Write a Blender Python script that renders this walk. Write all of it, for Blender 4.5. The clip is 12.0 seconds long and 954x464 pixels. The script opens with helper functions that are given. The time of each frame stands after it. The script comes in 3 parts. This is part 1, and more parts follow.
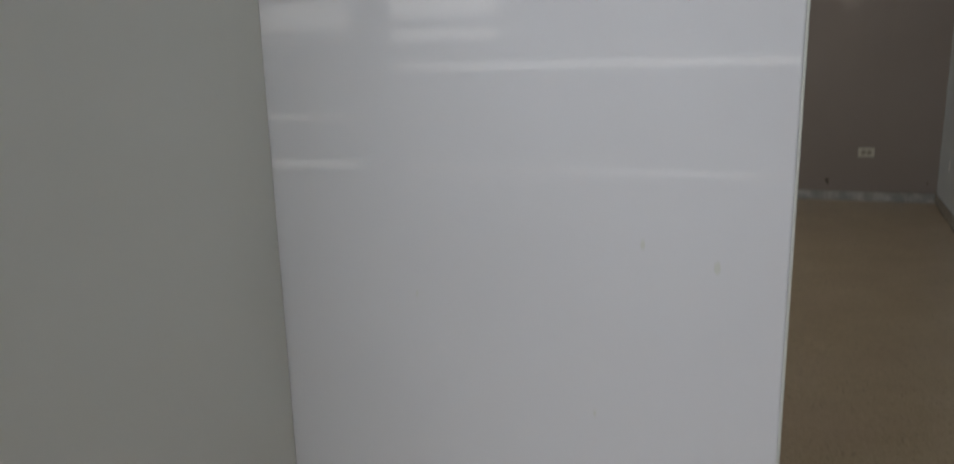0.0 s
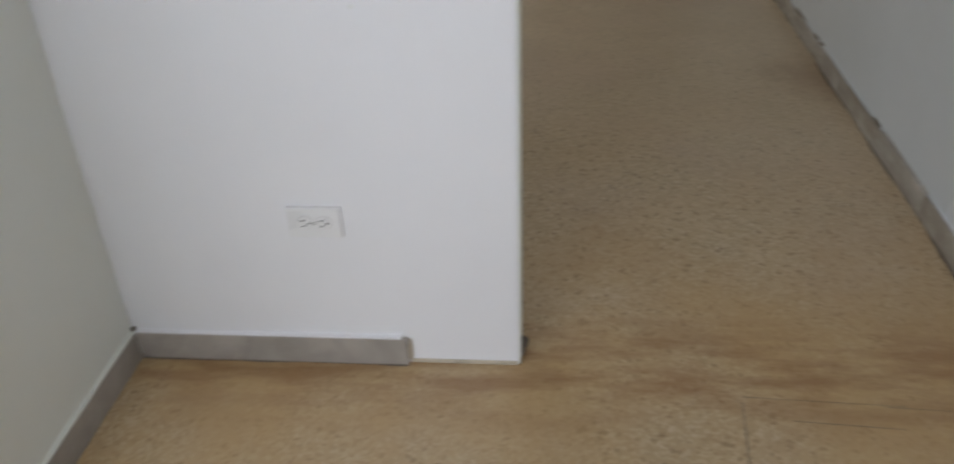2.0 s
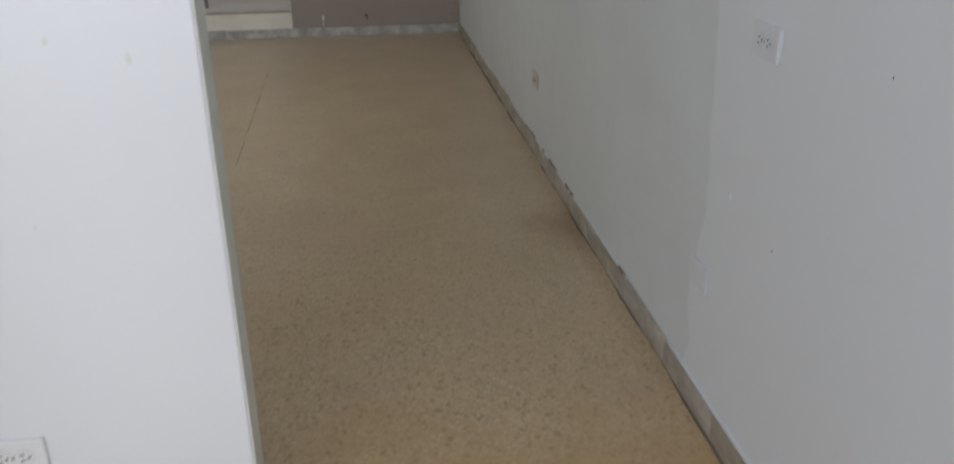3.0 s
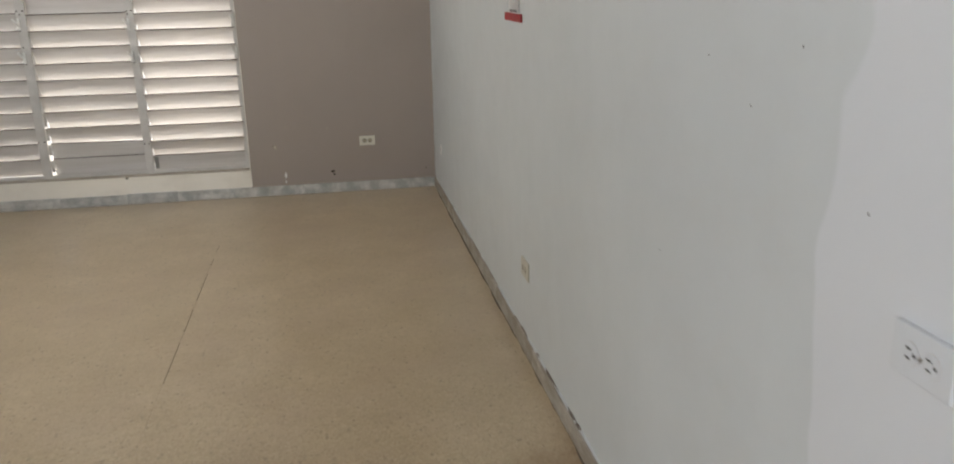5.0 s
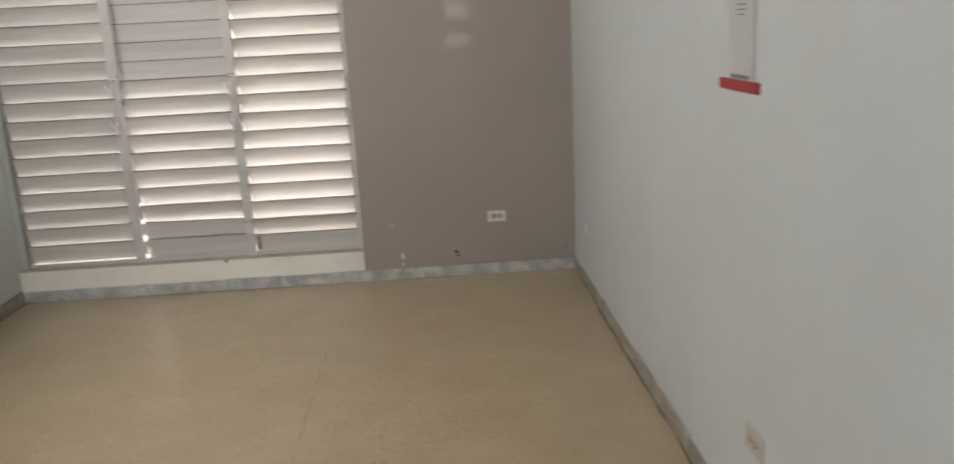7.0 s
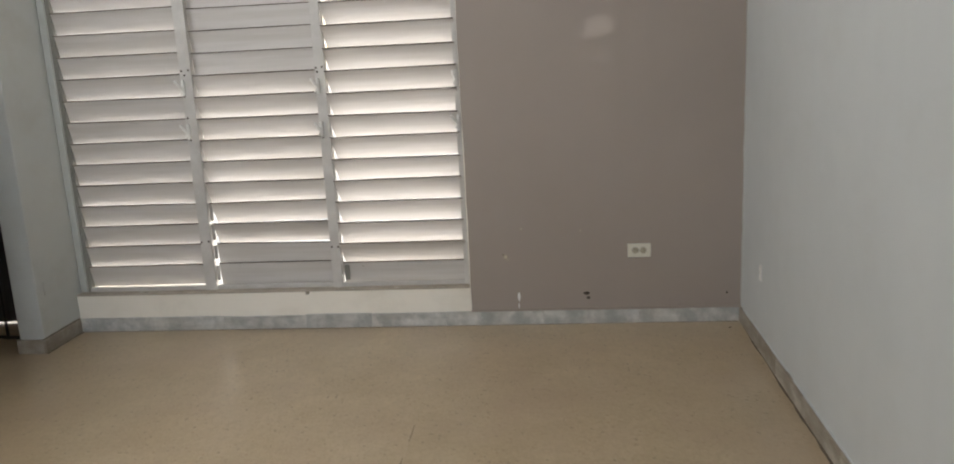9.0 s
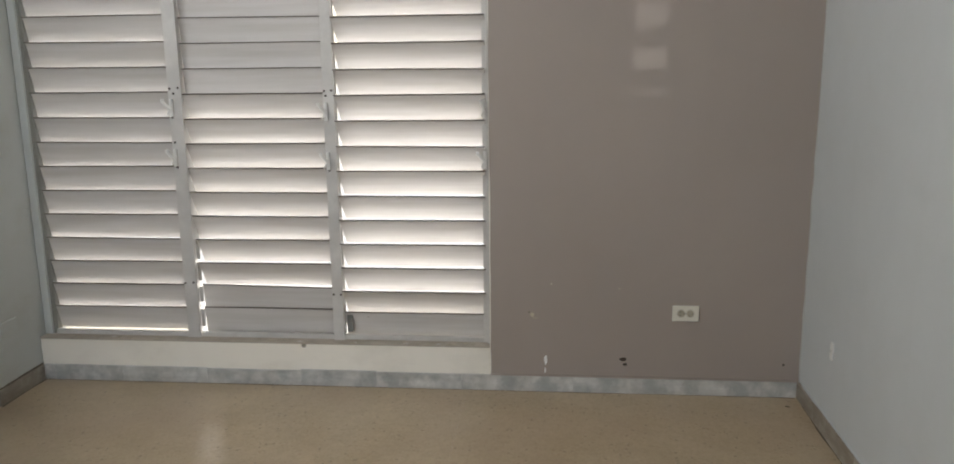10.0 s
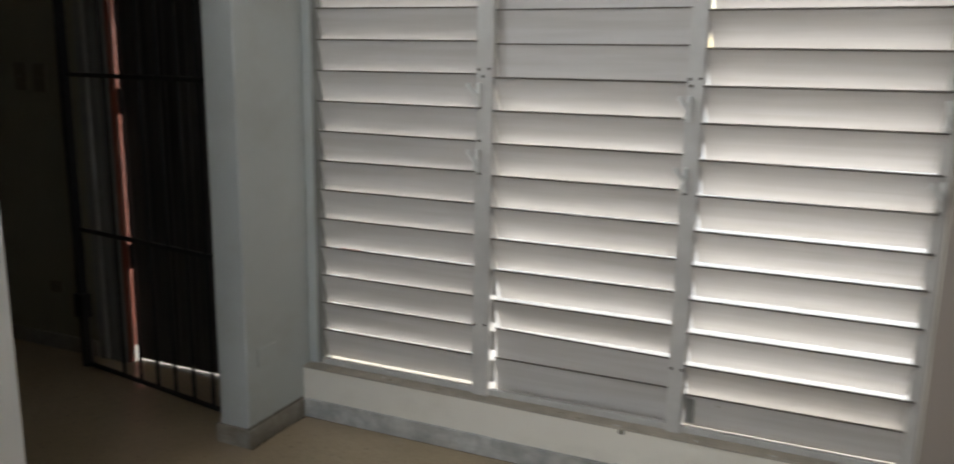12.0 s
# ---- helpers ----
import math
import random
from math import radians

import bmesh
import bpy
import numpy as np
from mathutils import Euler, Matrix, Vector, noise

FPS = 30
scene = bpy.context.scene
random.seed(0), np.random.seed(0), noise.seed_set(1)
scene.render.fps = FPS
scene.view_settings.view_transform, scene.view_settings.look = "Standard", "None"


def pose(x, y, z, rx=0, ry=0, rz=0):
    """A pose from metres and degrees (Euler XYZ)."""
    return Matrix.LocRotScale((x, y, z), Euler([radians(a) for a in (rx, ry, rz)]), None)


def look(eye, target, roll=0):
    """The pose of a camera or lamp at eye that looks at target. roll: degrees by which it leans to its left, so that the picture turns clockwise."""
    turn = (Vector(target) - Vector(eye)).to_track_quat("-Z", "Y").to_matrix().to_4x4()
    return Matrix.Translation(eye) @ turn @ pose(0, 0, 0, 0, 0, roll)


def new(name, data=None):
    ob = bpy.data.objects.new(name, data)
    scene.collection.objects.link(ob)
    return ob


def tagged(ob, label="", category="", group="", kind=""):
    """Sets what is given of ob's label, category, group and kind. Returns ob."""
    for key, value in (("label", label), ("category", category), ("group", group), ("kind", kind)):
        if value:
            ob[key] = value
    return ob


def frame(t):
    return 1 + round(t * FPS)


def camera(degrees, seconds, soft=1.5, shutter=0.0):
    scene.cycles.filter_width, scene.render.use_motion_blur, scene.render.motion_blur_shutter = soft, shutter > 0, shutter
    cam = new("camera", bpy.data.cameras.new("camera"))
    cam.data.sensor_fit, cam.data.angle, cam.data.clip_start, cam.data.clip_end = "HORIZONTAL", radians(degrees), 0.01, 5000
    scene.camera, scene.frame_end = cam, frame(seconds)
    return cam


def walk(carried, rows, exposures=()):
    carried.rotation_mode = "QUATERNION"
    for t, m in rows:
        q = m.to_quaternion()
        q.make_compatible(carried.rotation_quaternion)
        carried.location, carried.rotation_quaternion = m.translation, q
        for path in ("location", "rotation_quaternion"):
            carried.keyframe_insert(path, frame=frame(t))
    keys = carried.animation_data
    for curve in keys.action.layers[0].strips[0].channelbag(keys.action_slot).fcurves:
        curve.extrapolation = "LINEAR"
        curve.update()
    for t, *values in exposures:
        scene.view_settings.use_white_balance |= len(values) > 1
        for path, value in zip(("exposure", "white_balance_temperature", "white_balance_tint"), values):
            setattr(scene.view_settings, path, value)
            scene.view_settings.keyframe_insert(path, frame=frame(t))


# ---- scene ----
cam = camera(59.3, 12.0, soft=1.8, shutter=0.4)
PATH = [
    (0, (-1.01, -6.278, 1.36), (-1.683, -4.462, 0.859), -2.3),
    (0.2, (-0.993, -6.305, 1.338), (-1.673, -4.528, 0.722), -1.7),
    (0.5, (-0.999, -6.33, 1.305), (-1.659, -4.588, 0.577), -1.1),
    (1, (-1.05, -6.443, 1.234), (-1.608, -4.755, 0.318), -0.5),
    (1.5, (-1.025, -6.458, 1.17), (-1.496, -4.823, 0.118), -1.3),
    (2, (-0.92, -6.416, 1.178), (-1.117, -4.748, 0.091), -2.9),
    (2.5, (-0.83, -6.396, 1.217), (-0.73, -4.659, 0.231), -1.6),
    (3, (-0.767, -6.328, 1.269), (-0.516, -4.529, 0.433), -0.4),
    (3.5, (-0.691, -6.164, 1.309), (-0.43, -4.313, 0.598), -1.1),
    (3.7, (-0.665, -6.091, 1.304), (-0.385, -4.237, 0.609), -1.0),
    (5.3, (-0.662, -5.484, 1.406), (-0.342, -3.59, 0.85), -1.4),
    (5.5, (-0.65, -5.375, 1.426), (-0.34, -3.475, 0.884), -1.9),
    (6, (-0.66, -5.132, 1.422), (-0.388, -3.21, 0.942), -1.5),
    (6.5, (-0.729, -4.909, 1.416), (-0.457, -2.989, 0.929), -0.0),
    (7, (-0.776, -4.689, 1.418), (-0.693, -2.75, 0.936), -3.0),
    (7.2, (-0.808, -4.609, 1.412), (-0.813, -2.665, 0.942), -2.8),
    (8.8, (-0.772, -3.85, 1.271), (-0.957, -1.907, 0.835), -2.7),
    (9, (-0.807, -3.745, 1.276), (-1.007, -1.802, 0.846), -2.9),
    (9.5, (-0.883, -3.504, 1.288), (-1.095, -1.552, 0.907), -2.5),
    (10, (-0.986, -3.254, 1.353), (-1.166, -1.305, 0.941), -0.6),
    (10.5, (-0.983, -2.997, 1.317), (-1.276, -1.061, 0.909), -1.6),
    (11, (-1.106, -2.764, 1.29), (-1.64, -0.883, 0.87), -1.1),
    (11.5, (-1.311, -2.557, 1.258), (-1.862, -0.674, 0.873), 1.4),
    (12, (-1.457, -2.324, 1.273), (-2.263, -0.54, 0.864), 0.9),
]
EXPO = [(0.0, 0.90, 6600, 10), (0.8, 1.06, 6500, 10), (1.5, 1.5, 6500, 10), (2.0, 1.66, 6500, 10), (2.5, 1.72, 6450, 10), (3.5, 1.97, 6450, 10), (5.3, 2.34, 6750, 10),
        (7.0, 2.36, 6750, 10), (9.0, 2.33, 6600, 10), (10.5, 2.25, 6400, 9), (11.0, 2.05, 6400, 9), (11.5, 2.03, 6400, 9), (12.0, 1.97, 6350, 8)]
walk(cam, [(t, look(eye, target, roll)) for t, eye, target, roll in PATH], EXPO)

# ---- world, sun, large lights ----
SUN_EL, SUN_AZ = 30.0, -18.0          # height, and turn from +y towards -x
world = bpy.data.worlds.new("world")
scene.world = world
world.use_nodes = True
wn = world.node_tree.nodes
sky = wn.new("ShaderNodeTexSky")
sky.sky_type, sky.sun_disc = "NISHITA", False
sky.sun_elevation, sky.sun_rotation = radians(SUN_EL), radians(-SUN_AZ)
wn["Background"].inputs["Strength"].default_value = 0.08
world.node_tree.links.new(sky.outputs[0], wn["Background"].inputs["Color"])


def lamp(name, kind, energy, m, color=(1, 1, 1), **more):
    data = bpy.data.lights.new(name, kind)
    data.energy, data.color = energy, color
    if kind == "AREA":
        data.shape, data.size, data.size_y = "RECTANGLE", more["w"], more["h"]
    else:
        data.angle = radians(more["angle"])
    ob = new(name, data)
    ob.matrix_world = m
    return ob


az, el = radians(SUN_AZ), radians(SUN_EL)
lamp("sun", "SUN", 2.25, look((0, 0, 0), (math.sin(az) * math.cos(el), -math.cos(az) * math.cos(el), -math.sin(el))), (1, 0.95, 0.88), angle=0.5)
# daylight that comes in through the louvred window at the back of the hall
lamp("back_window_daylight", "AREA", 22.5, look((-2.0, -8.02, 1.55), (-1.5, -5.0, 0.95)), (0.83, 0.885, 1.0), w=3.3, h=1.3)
# fill lamp added in an unseen opening, made for it in the west wall
lamp("west_fill_lamp", "AREA", 7.4, look((-3.19, -2.1, 2.08), (-0.3, -2.05, 1.9)), (0.99, 0.98, 0.965), w=2.2, h=0.66)
# light thrown up from the sunlit yard at the front window
lamp("yard_light", "AREA", 1.2, look((-1.55, 0.62, -0.1), (-1.6, 0.25, 1.1)), (1.0, 0.955, 0.955), w=1.9, h=0.7)
# small unseen lamp added outside; shines through slits cut in the back wall
PATCH_LAMP = Vector((-1.30, -30.0, 2.9))
lamp("slit_patch_lamp", "AREA", 230.0, look(PATCH_LAMP, (-1.2, -5.1, 1.25)), (1, 0.97, 0.92), w=0.05, h=0.05)


# ---- materials ----
def nodes_of(name):
    m = bpy.data.materials.new(name)
    m.use_nodes = True
    t = m.node_tree
    return m, t.nodes, t.links, t.nodes["Principled BSDF"]


def mix_rgb(N, L, fac, a, b, blend="MIX"):
    x = N.new("ShaderNodeMix")
    x.data_type, x.blend_type = "RGBA", blend
    for i, v in ((0, fac), (6, a), (7, b)):
        if isinstance(v, bpy.types.NodeSocket):
            L.new(v, x.inputs[i])
        else:
            x.inputs[i].default_value = v if i == 0 else (*v, 1)
    return x.outputs[2]


def ramp(N, L, src, p0, p1, v0=0.0, v1=1.0, soft=False):
    r = N.new("ShaderNodeMapRange")
    r.interpolation_type = "SMOOTHSTEP" if soft else "LINEAR"
    r.inputs[1].default_value, r.inputs[2].default_value, r.inputs[3].default_value, r.inputs[4].default_value = p0, p1, v0, v1
    L.new(src, r.inputs[0])
    return r.outputs[0]


def coords(N, L, scale=(1, 1, 1), shift=True):
    tc, mp = N.new("ShaderNodeTexCoord"), N.new("ShaderNodeMapping")
    mp.inputs["Scale"].default_value = scale
    L.new(tc.outputs["Object"], mp.inputs["Vector"])
    if shift:
        oi, mul = N.new("ShaderNodeObjectInfo"), N.new("ShaderNodeMath")
        mul.operation, mul.inputs[1].default_value = "MULTIPLY", 37.0
        L.new(oi.outputs["Random"], mul.inputs[0])
        L.new(mul.outputs[0], mp.inputs["Location"])
    return mp.outputs[0]


def noise_tex(N, L, vec, scale, detail=3.0, rough=0.55):
    n = N.new("ShaderNodeTexNoise")
    n.inputs["Scale"].default_value, n.inputs["Detail"].default_value, n.inputs["Roughness"].default_value = scale, detail, rough
    L.new(vec, n.inputs["Vector"])
    return n.outputs["Fac"]


def bump(N, L, bsdf, height, strength, distance):
    b = N.new("ShaderNodeBump")
    b.inputs["Strength"].default_value, b.inputs["Distance"].default_value = strength, distance
    L.new(height, b.inputs["Height"])
    L.new(b.outputs[0], bsdf.inputs["Normal"])


def plain(name, color, rough=0.5, var=0.12, big=2.0, small=60.0, bumped=0.15, depth=0.002, metal=0.0, stretch=(1, 1, 1), tint=None, coat=0.0):
    """Paint, metal or plaster: its colour at two scales, fine relief and uneven gloss."""
    m, N, L, B = nodes_of(name)
    v = coords(N, L, stretch)
    a, b = noise_tex(N, L, v, big), noise_tex(N, L, v, small, 2.0)
    dark = tuple(c * (1 - var) for c in (tint or color))
    c = mix_rgb(N, L, ramp(N, L, a, 0.35, 0.65), dark, color)
    c = mix_rgb(N, L, ramp(N, L, b, 0.4, 0.75, 0.0, 0.35), c, dark)
    L.new(c, B.inputs["Base Color"])
    L.new(ramp(N, L, a, 0.3, 0.7, rough * 0.85, min(1, rough * 1.15)), B.inputs["Roughness"])
    B.inputs["Metallic"].default_value = metal
    B.inputs["Coat Weight"].default_value, B.inputs["Coat Roughness"].default_value = coat, 0.15
    bump(N, L, B, b, bumped, depth)
    return m


def wall_paint(name, color, rough=0.5, var=0.05, patch=None, streak=True, grime=0.0):
    """Rolled emulsion on uneven plaster: broad tone, roller grain, faint vertical wash marks, small dents."""
    m, N, L, B = nodes_of(name)
    v = coords(N, L, shift=False)
    broad, grain = noise_tex(N, L, v, 1.3, 4.0), noise_tex(N, L, v, 220.0, 2.0)
    lump = noise_tex(N, L, v, 9.0, 3.0)
    dark = tuple(c * (1 - var) for c in color)
    c = mix_rgb(N, L, ramp(N, L, broad, 0.35, 0.65), dark, color)
    if streak:
        s = noise_tex(N, L, coords(N, L, (7, 7, 0.5), False), 1.0, 3.0)
        c = mix_rgb(N, L, ramp(N, L, s, 0.52, 0.75, 0.0, 0.35), c, tuple(x * (1 - 1.3 * var) for x in color))
    if grime:
        g = noise_tex(N, L, coords(N, L, (2.2, 2.2, 3.4), False), 1.0, 7.0, 0.68)
        c = mix_rgb(N, L, ramp(N, L, g, 0.50, 0.72, 0.0, grime), c, (0.30, 0.265, 0.19))
    if patch:
        # newer coat of paint that ends in a wavy line
        sep, add = N.new("ShaderNodeSeparateXYZ"), N.new("ShaderNodeMath")
        tc = N.new("ShaderNodeTexCoord")
        L.new(tc.outputs["Object"], sep.inputs[0])
        w = noise_tex(N, L, v, 2.6, 2.0)
        add.operation = "MULTIPLY_ADD"
        add.inputs[1].default_value = 0.28
        L.new(w, add.inputs[0])
        L.new(sep.outputs["Y"], add.inputs[2])
        y0, newer = patch
        c = mix_rgb(N, L, ramp(N, L, add.outputs[0], y0 + 0.14 - 0.006, y0 + 0.14 + 0.006, 1.0, 0.0), c, newer)
    L.new(c, B.inputs["Base Color"])
    L.new(ramp(N, L, lump, 0.3, 0.7, rough * 0.9, rough * 1.1), B.inputs["Roughness"])
    mixh = N.new("ShaderNodeMath")
    mixh.operation, mixh.inputs[1].default_value = "MULTIPLY_ADD", 0.12
    L.new(grain, mixh.inputs[0])
    L.new(lump, mixh.inputs[2])
    bump(N, L, B, mixh.outputs[0], 0.25, 0.004)
    return m


def terrazzo(name):
    """Ground stone chips in a sandy matrix, polished, with worn dull areas and rusty stains."""
    m, N, L, B = nodes_of(name)
    v = coords(N, L, shift=False)
    v.node.inputs["Location"].default_value = (0.373, 0.231, 0.413)

    def cells(scale):
        x = N.new("ShaderNodeTexVoronoi")
        x.inputs["Scale"].default_value = scale
        L.new(v, x.inputs["Vector"])
        s = N.new("ShaderNodeSeparateColor")
        L.new(x.outputs["Color"], s.inputs[0])
        return s.outputs[0], s.outputs[1]
    r1, g1 = cells(150.0)
    r2, g2 = cells(105.0)
    r3, g3 = cells(115.0)
    sep, tc = N.new("ShaderNodeSeparateXYZ"), N.new("ShaderNodeTexCoord")
    L.new(tc.outputs["Object"], sep.inputs[0])
    hall = ramp(N, L, sep.outputs["Y"], -4.7, -2.4, 1.0, 0.0, True)

    def times(x, y, most, low=0.0):
        t = N.new("ShaderNodeMath")
        t.operation = "MULTIPLY"
        L.new(x, t.inputs[0])
        L.new(ramp(N, L, y, 0.0, 1.0, low * most, most), t.inputs[1])
        return t.outputs[0]

    broad, mid = noise_tex(N, L, v, 0.9, 2.0), noise_tex(N, L, v, 4.37, 2.0)
    mottle = noise_tex(N, L, v, 26.0, 3.0, 0.6)
    c = mix_rgb(N, L, ramp(N, L, mid, 0.32, 0.68), (0.44, 0.343, 0.215), (0.52, 0.416, 0.278))
    c = mix_rgb(N, L, ramp(N, L, mottle, 0.40, 0.70, 0.0, 0.24), c, (0.33, 0.255, 0.150))
    c = mix_rgb(N, L, ramp(N, L, noise_tex(N, L, v, 57.3, 2.0), 0.45, 0.68, 0.0, 0.25), c, (0.30, 0.22, 0.13))
    c = mix_rgb(N, L, times(ramp(N, L, r1, 0.62, 0.68), hall, 0.55, 0.28), c, (0.60, 0.505, 0.36))
    c = mix_rgb(N, L, times(ramp(N, L, g1, 0.84, 0.88), hall, 0.5, 0.3), c, (0.22, 0.15, 0.08))
    c = mix_rgb(N, L, times(ramp(N, L, r2, 0.965, 0.97), hall, 0.65, 0.1), c, (0.11, 0.07, 0.04))
    c = mix_rgb(N, L, times(ramp(N, L, g2, 0.94, 0.95), hall, 0.45, 0.15), c, (0.66, 0.56, 0.42))
    c = mix_rgb(N, L, ramp(N, L, r3, 0.989, 0.9895, 0.0, 0.5), c, (0.11, 0.075, 0.045))
    c = mix_rgb(N, L, ramp(N, L, g3, 0.988, 0.9885, 0.0, 0.35), c, (0.27, 0.15, 0.07))
    c = mix_rgb(N, L, ramp(N, L, broad, 0.4, 0.7, 0.0, 0.3), c, (0.38, 0.305, 0.195))
    pinkish = noise_tex(N, L, v, 2.6, 4.0, 0.62)
    c = mix_rgb(N, L, ramp(N, L, pinkish, 0.46, 0.68, 0.0, 0.4), c, (0.42, 0.315, 0.225))
    passage = ramp(N, L, sep.outputs["Y"], -4.8, -3.2, 1.0, 0.0, True)
    rust = noise_tex(N, L, v, 2.2, 4.0, 0.6)
    c = mix_rgb(N, L, times(ramp(N, L, rust, 0.36, 0.70), passage, 0.5), c, (0.35, 0.215, 0.085))
    # the hall's side of the partition is yellowed by old polish
    hallside = ramp(N, L, sep.outputs["Y"], -5.2, -4.4, 1.0, 0.0, True)
    c = mix_rgb(N, L, times(ramp(N, L, rust, 0.25, 0.60, 0.35, 1.0), hallside, 0.68), c, (0.46, 0.295, 0.115))
    # rusty traffic stain across the passage, broken up by noise
    band = N.new("ShaderNodeMath")
    band.operation = "MULTIPLY"
    L.new(ramp(N, L, sep.outputs["Y"], -5.36, -5.12, 0.0, 1.0, True), band.inputs[0])
    L.new(ramp(N, L, sep.outputs["Y"], -5.08, -4.88, 1.0, 0.0, True), band.inputs[1])
    torn = noise_tex(N, L, coords(N, L, (4, 16, 1), False), 1.0, 5.0, 0.65)
    stain = N.new("ShaderNodeMath")
    stain.operation = "MULTIPLY"
    L.new(band.outputs[0], stain.inputs[0])
    L.new(ramp(N, L, torn, 0.42, 0.62, 0.0, 0.75), stain.inputs[1])
    c = mix_rgb(N, L, stain.outputs[0], c, (0.27, 0.135, 0.05))
    # brown damp stain that spreads from the foot of the pale wall
    far = N.new("ShaderNodeVectorMath")
    far.operation = "DISTANCE"
    far.inputs[1].default_value = (0.02, -3.58, 0.0)
    L.new(tc.outputs["Object"], far.inputs[0])
    edge = N.new("ShaderNodeMath")
    edge.operation, edge.inputs[1].default_value = "MULTIPLY_ADD", 0.30
    L.new(noise_tex(N, L, v, 9.0, 4.0, 0.6), edge.inputs[0])
    L.new(far.outputs["Value"], edge.inputs[2])
    c = mix_rgb(N, L, ramp(N, L, edge.outputs[0], 0.24, 0.42, 0.55, 0.0), c, (0.22, 0.13, 0.06))
    L.new(c, B.inputs["Base Color"])
    # the passage and hall are worn dull, the room keeps its polish
    L.new(ramp(N, L, sep.outputs["Y"], -4.6, -2.6, 0.5, 0.28, True), B.inputs["Roughness"])
    B.inputs["Coat Weight"].default_value, B.inputs["Coat Roughness"].default_value = 0.35, 0.32
    return m


def marble(name, light, dark, rough=0.35, dirt=0.0):
    m, N, L, B = nodes_of(name)
    v = coords(N, L)
    w = N.new("ShaderNodeTexWave")
    w.inputs["Scale"].default_value, w.inputs["Distortion"].default_value, w.inputs["Detail"].default_value = 2.2, 14.0, 4.0
    L.new(v, w.inputs["Vector"])
    n = noise_tex(N, L, v, 11.0, 6.0, 0.65)
    c = mix_rgb(N, L, ramp(N, L, n, 0.38, 0.60), dark, light)
    cloud = noise_tex(N, L, v, 4.0, 4.0, 0.6)
    c = mix_rgb(N, L, ramp(N, L, cloud, 0.45, 0.65, 0.0, 0.45), c, tuple(x * 0.72 for x in dark))
    c = mix_rgb(N, L, ramp(N, L, w.outputs["Fac"], 0.75, 1.0, 0.0, 0.25), c, tuple(x * 0.7 for x in dark))
    oi = N.new("ShaderNodeObjectInfo")
    c = mix_rgb(N, L, ramp(N, L, oi.outputs["Random"], 0, 1, 0.0, 0.25), c, dark)
    if dirt:
        # brown floor-polish residue smeared along the tile
        smear = noise_tex(N, L, coords(N, L, (3, 3, 12)), 1.0, 6.0, 0.7)
        c = mix_rgb(N, L, ramp(N, L, smear, 0.36, 0.62, 0.1 * dirt, dirt), c, (0.215, 0.18, 0.135))
    L.new(c, B.inputs["Base Color"])
    B.inputs["Roughness"].default_value = rough
    bump(N, L, B, n, 0.1, 0.002)
    return m


def wood(name, a, b, rough=0.45):
    m, N, L, B = nodes_of(name)
    g = noise_tex(N, L, coords(N, L, (28, 28, 1.2)), 1.0, 5.0)
    c = mix_rgb(N, L, ramp(N, L, g, 0.35, 0.65), a, b)
    L.new(c, B.inputs["Base Color"])
    B.inputs["Roughness"].default_value = rough
    bump(N, L, B, g, 0.3, 0.002)
    return m


M_WHITE = wall_paint("white wall paint", (0.80, 0.80, 0.80), 0.42, 0.035)
# greyer than the white walls; serves pier, reveal, blank plate and corner line
M_PIER = wall_paint("pale grey pier tone", (0.56, 0.59, 0.58), 0.45, 0.05, grime=0.2)
M_GREEN = wall_paint("pale green grey wall paint", (0.74, 0.75, 0.68), 0.5, 0.05)
M_RIGHT = wall_paint("pale blue grey wall paint", (0.572, 0.602, 0.612), 0.4, 0.06, patch=(-4.62, (0.625, 0.645, 0.67)), grime=0.07)
M_TAUPE = wall_paint("taupe wall paint", (0.355, 0.305, 0.27), 0.5, 0.06, grime=0.08)
M_CREAM = wall_paint("cream sill paint", (0.88, 0.845, 0.76), 0.5, 0.05, grime=0.2)
# the entry's dimness is put into this colour; the cream itself is lighter
M_DIMCREAM = wall_paint("old cream wall paint, dimmed", (0.34, 0.32, 0.235), 0.55, 0.08)
M_CEIL = wall_paint("white ceiling paint", (0.78, 0.78, 0.76), 0.7, 0.04, streak=False)
M_FLOOR = terrazzo("worn terrazzo")
M_MARBLE = marble("grey veined marble", (0.74, 0.74, 0.71), (0.40, 0.42, 0.42), dirt=0.35)
M_MARBLE_D = marble("dull grey marble", (0.56, 0.53, 0.47), (0.36, 0.335, 0.29), 0.5, dirt=0.85)
M_SKIRT = marble("brown grey ceramic", (0.42, 0.38, 0.33), (0.33, 0.30, 0.26), 0.45)
M_PLASTER = plain("raw plaster", (0.62, 0.55, 0.42), 0.8, 0.3, 14, 120, 0.5, 0.004)
M_DARKDIRT = plain("dark grime", (0.06, 0.045, 0.035), 0.8, 0.4, 30, 200)
M_JOINT = plain("dusty joint filler", (0.27, 0.215, 0.15), 0.8, 0.3, 30, 200)
M_GRIME = plain("brown grime", (0.19, 0.155, 0.12), 0.8, 0.35, 30, 200)
M_SLAT = plain("off white louvre enamel", (0.635, 0.615, 0.60), 0.35, 0.10, 3.5, 60, 0.0, 0.0005, stretch=(0.5, 9, 9), tint=(0.615, 0.59, 0.56))
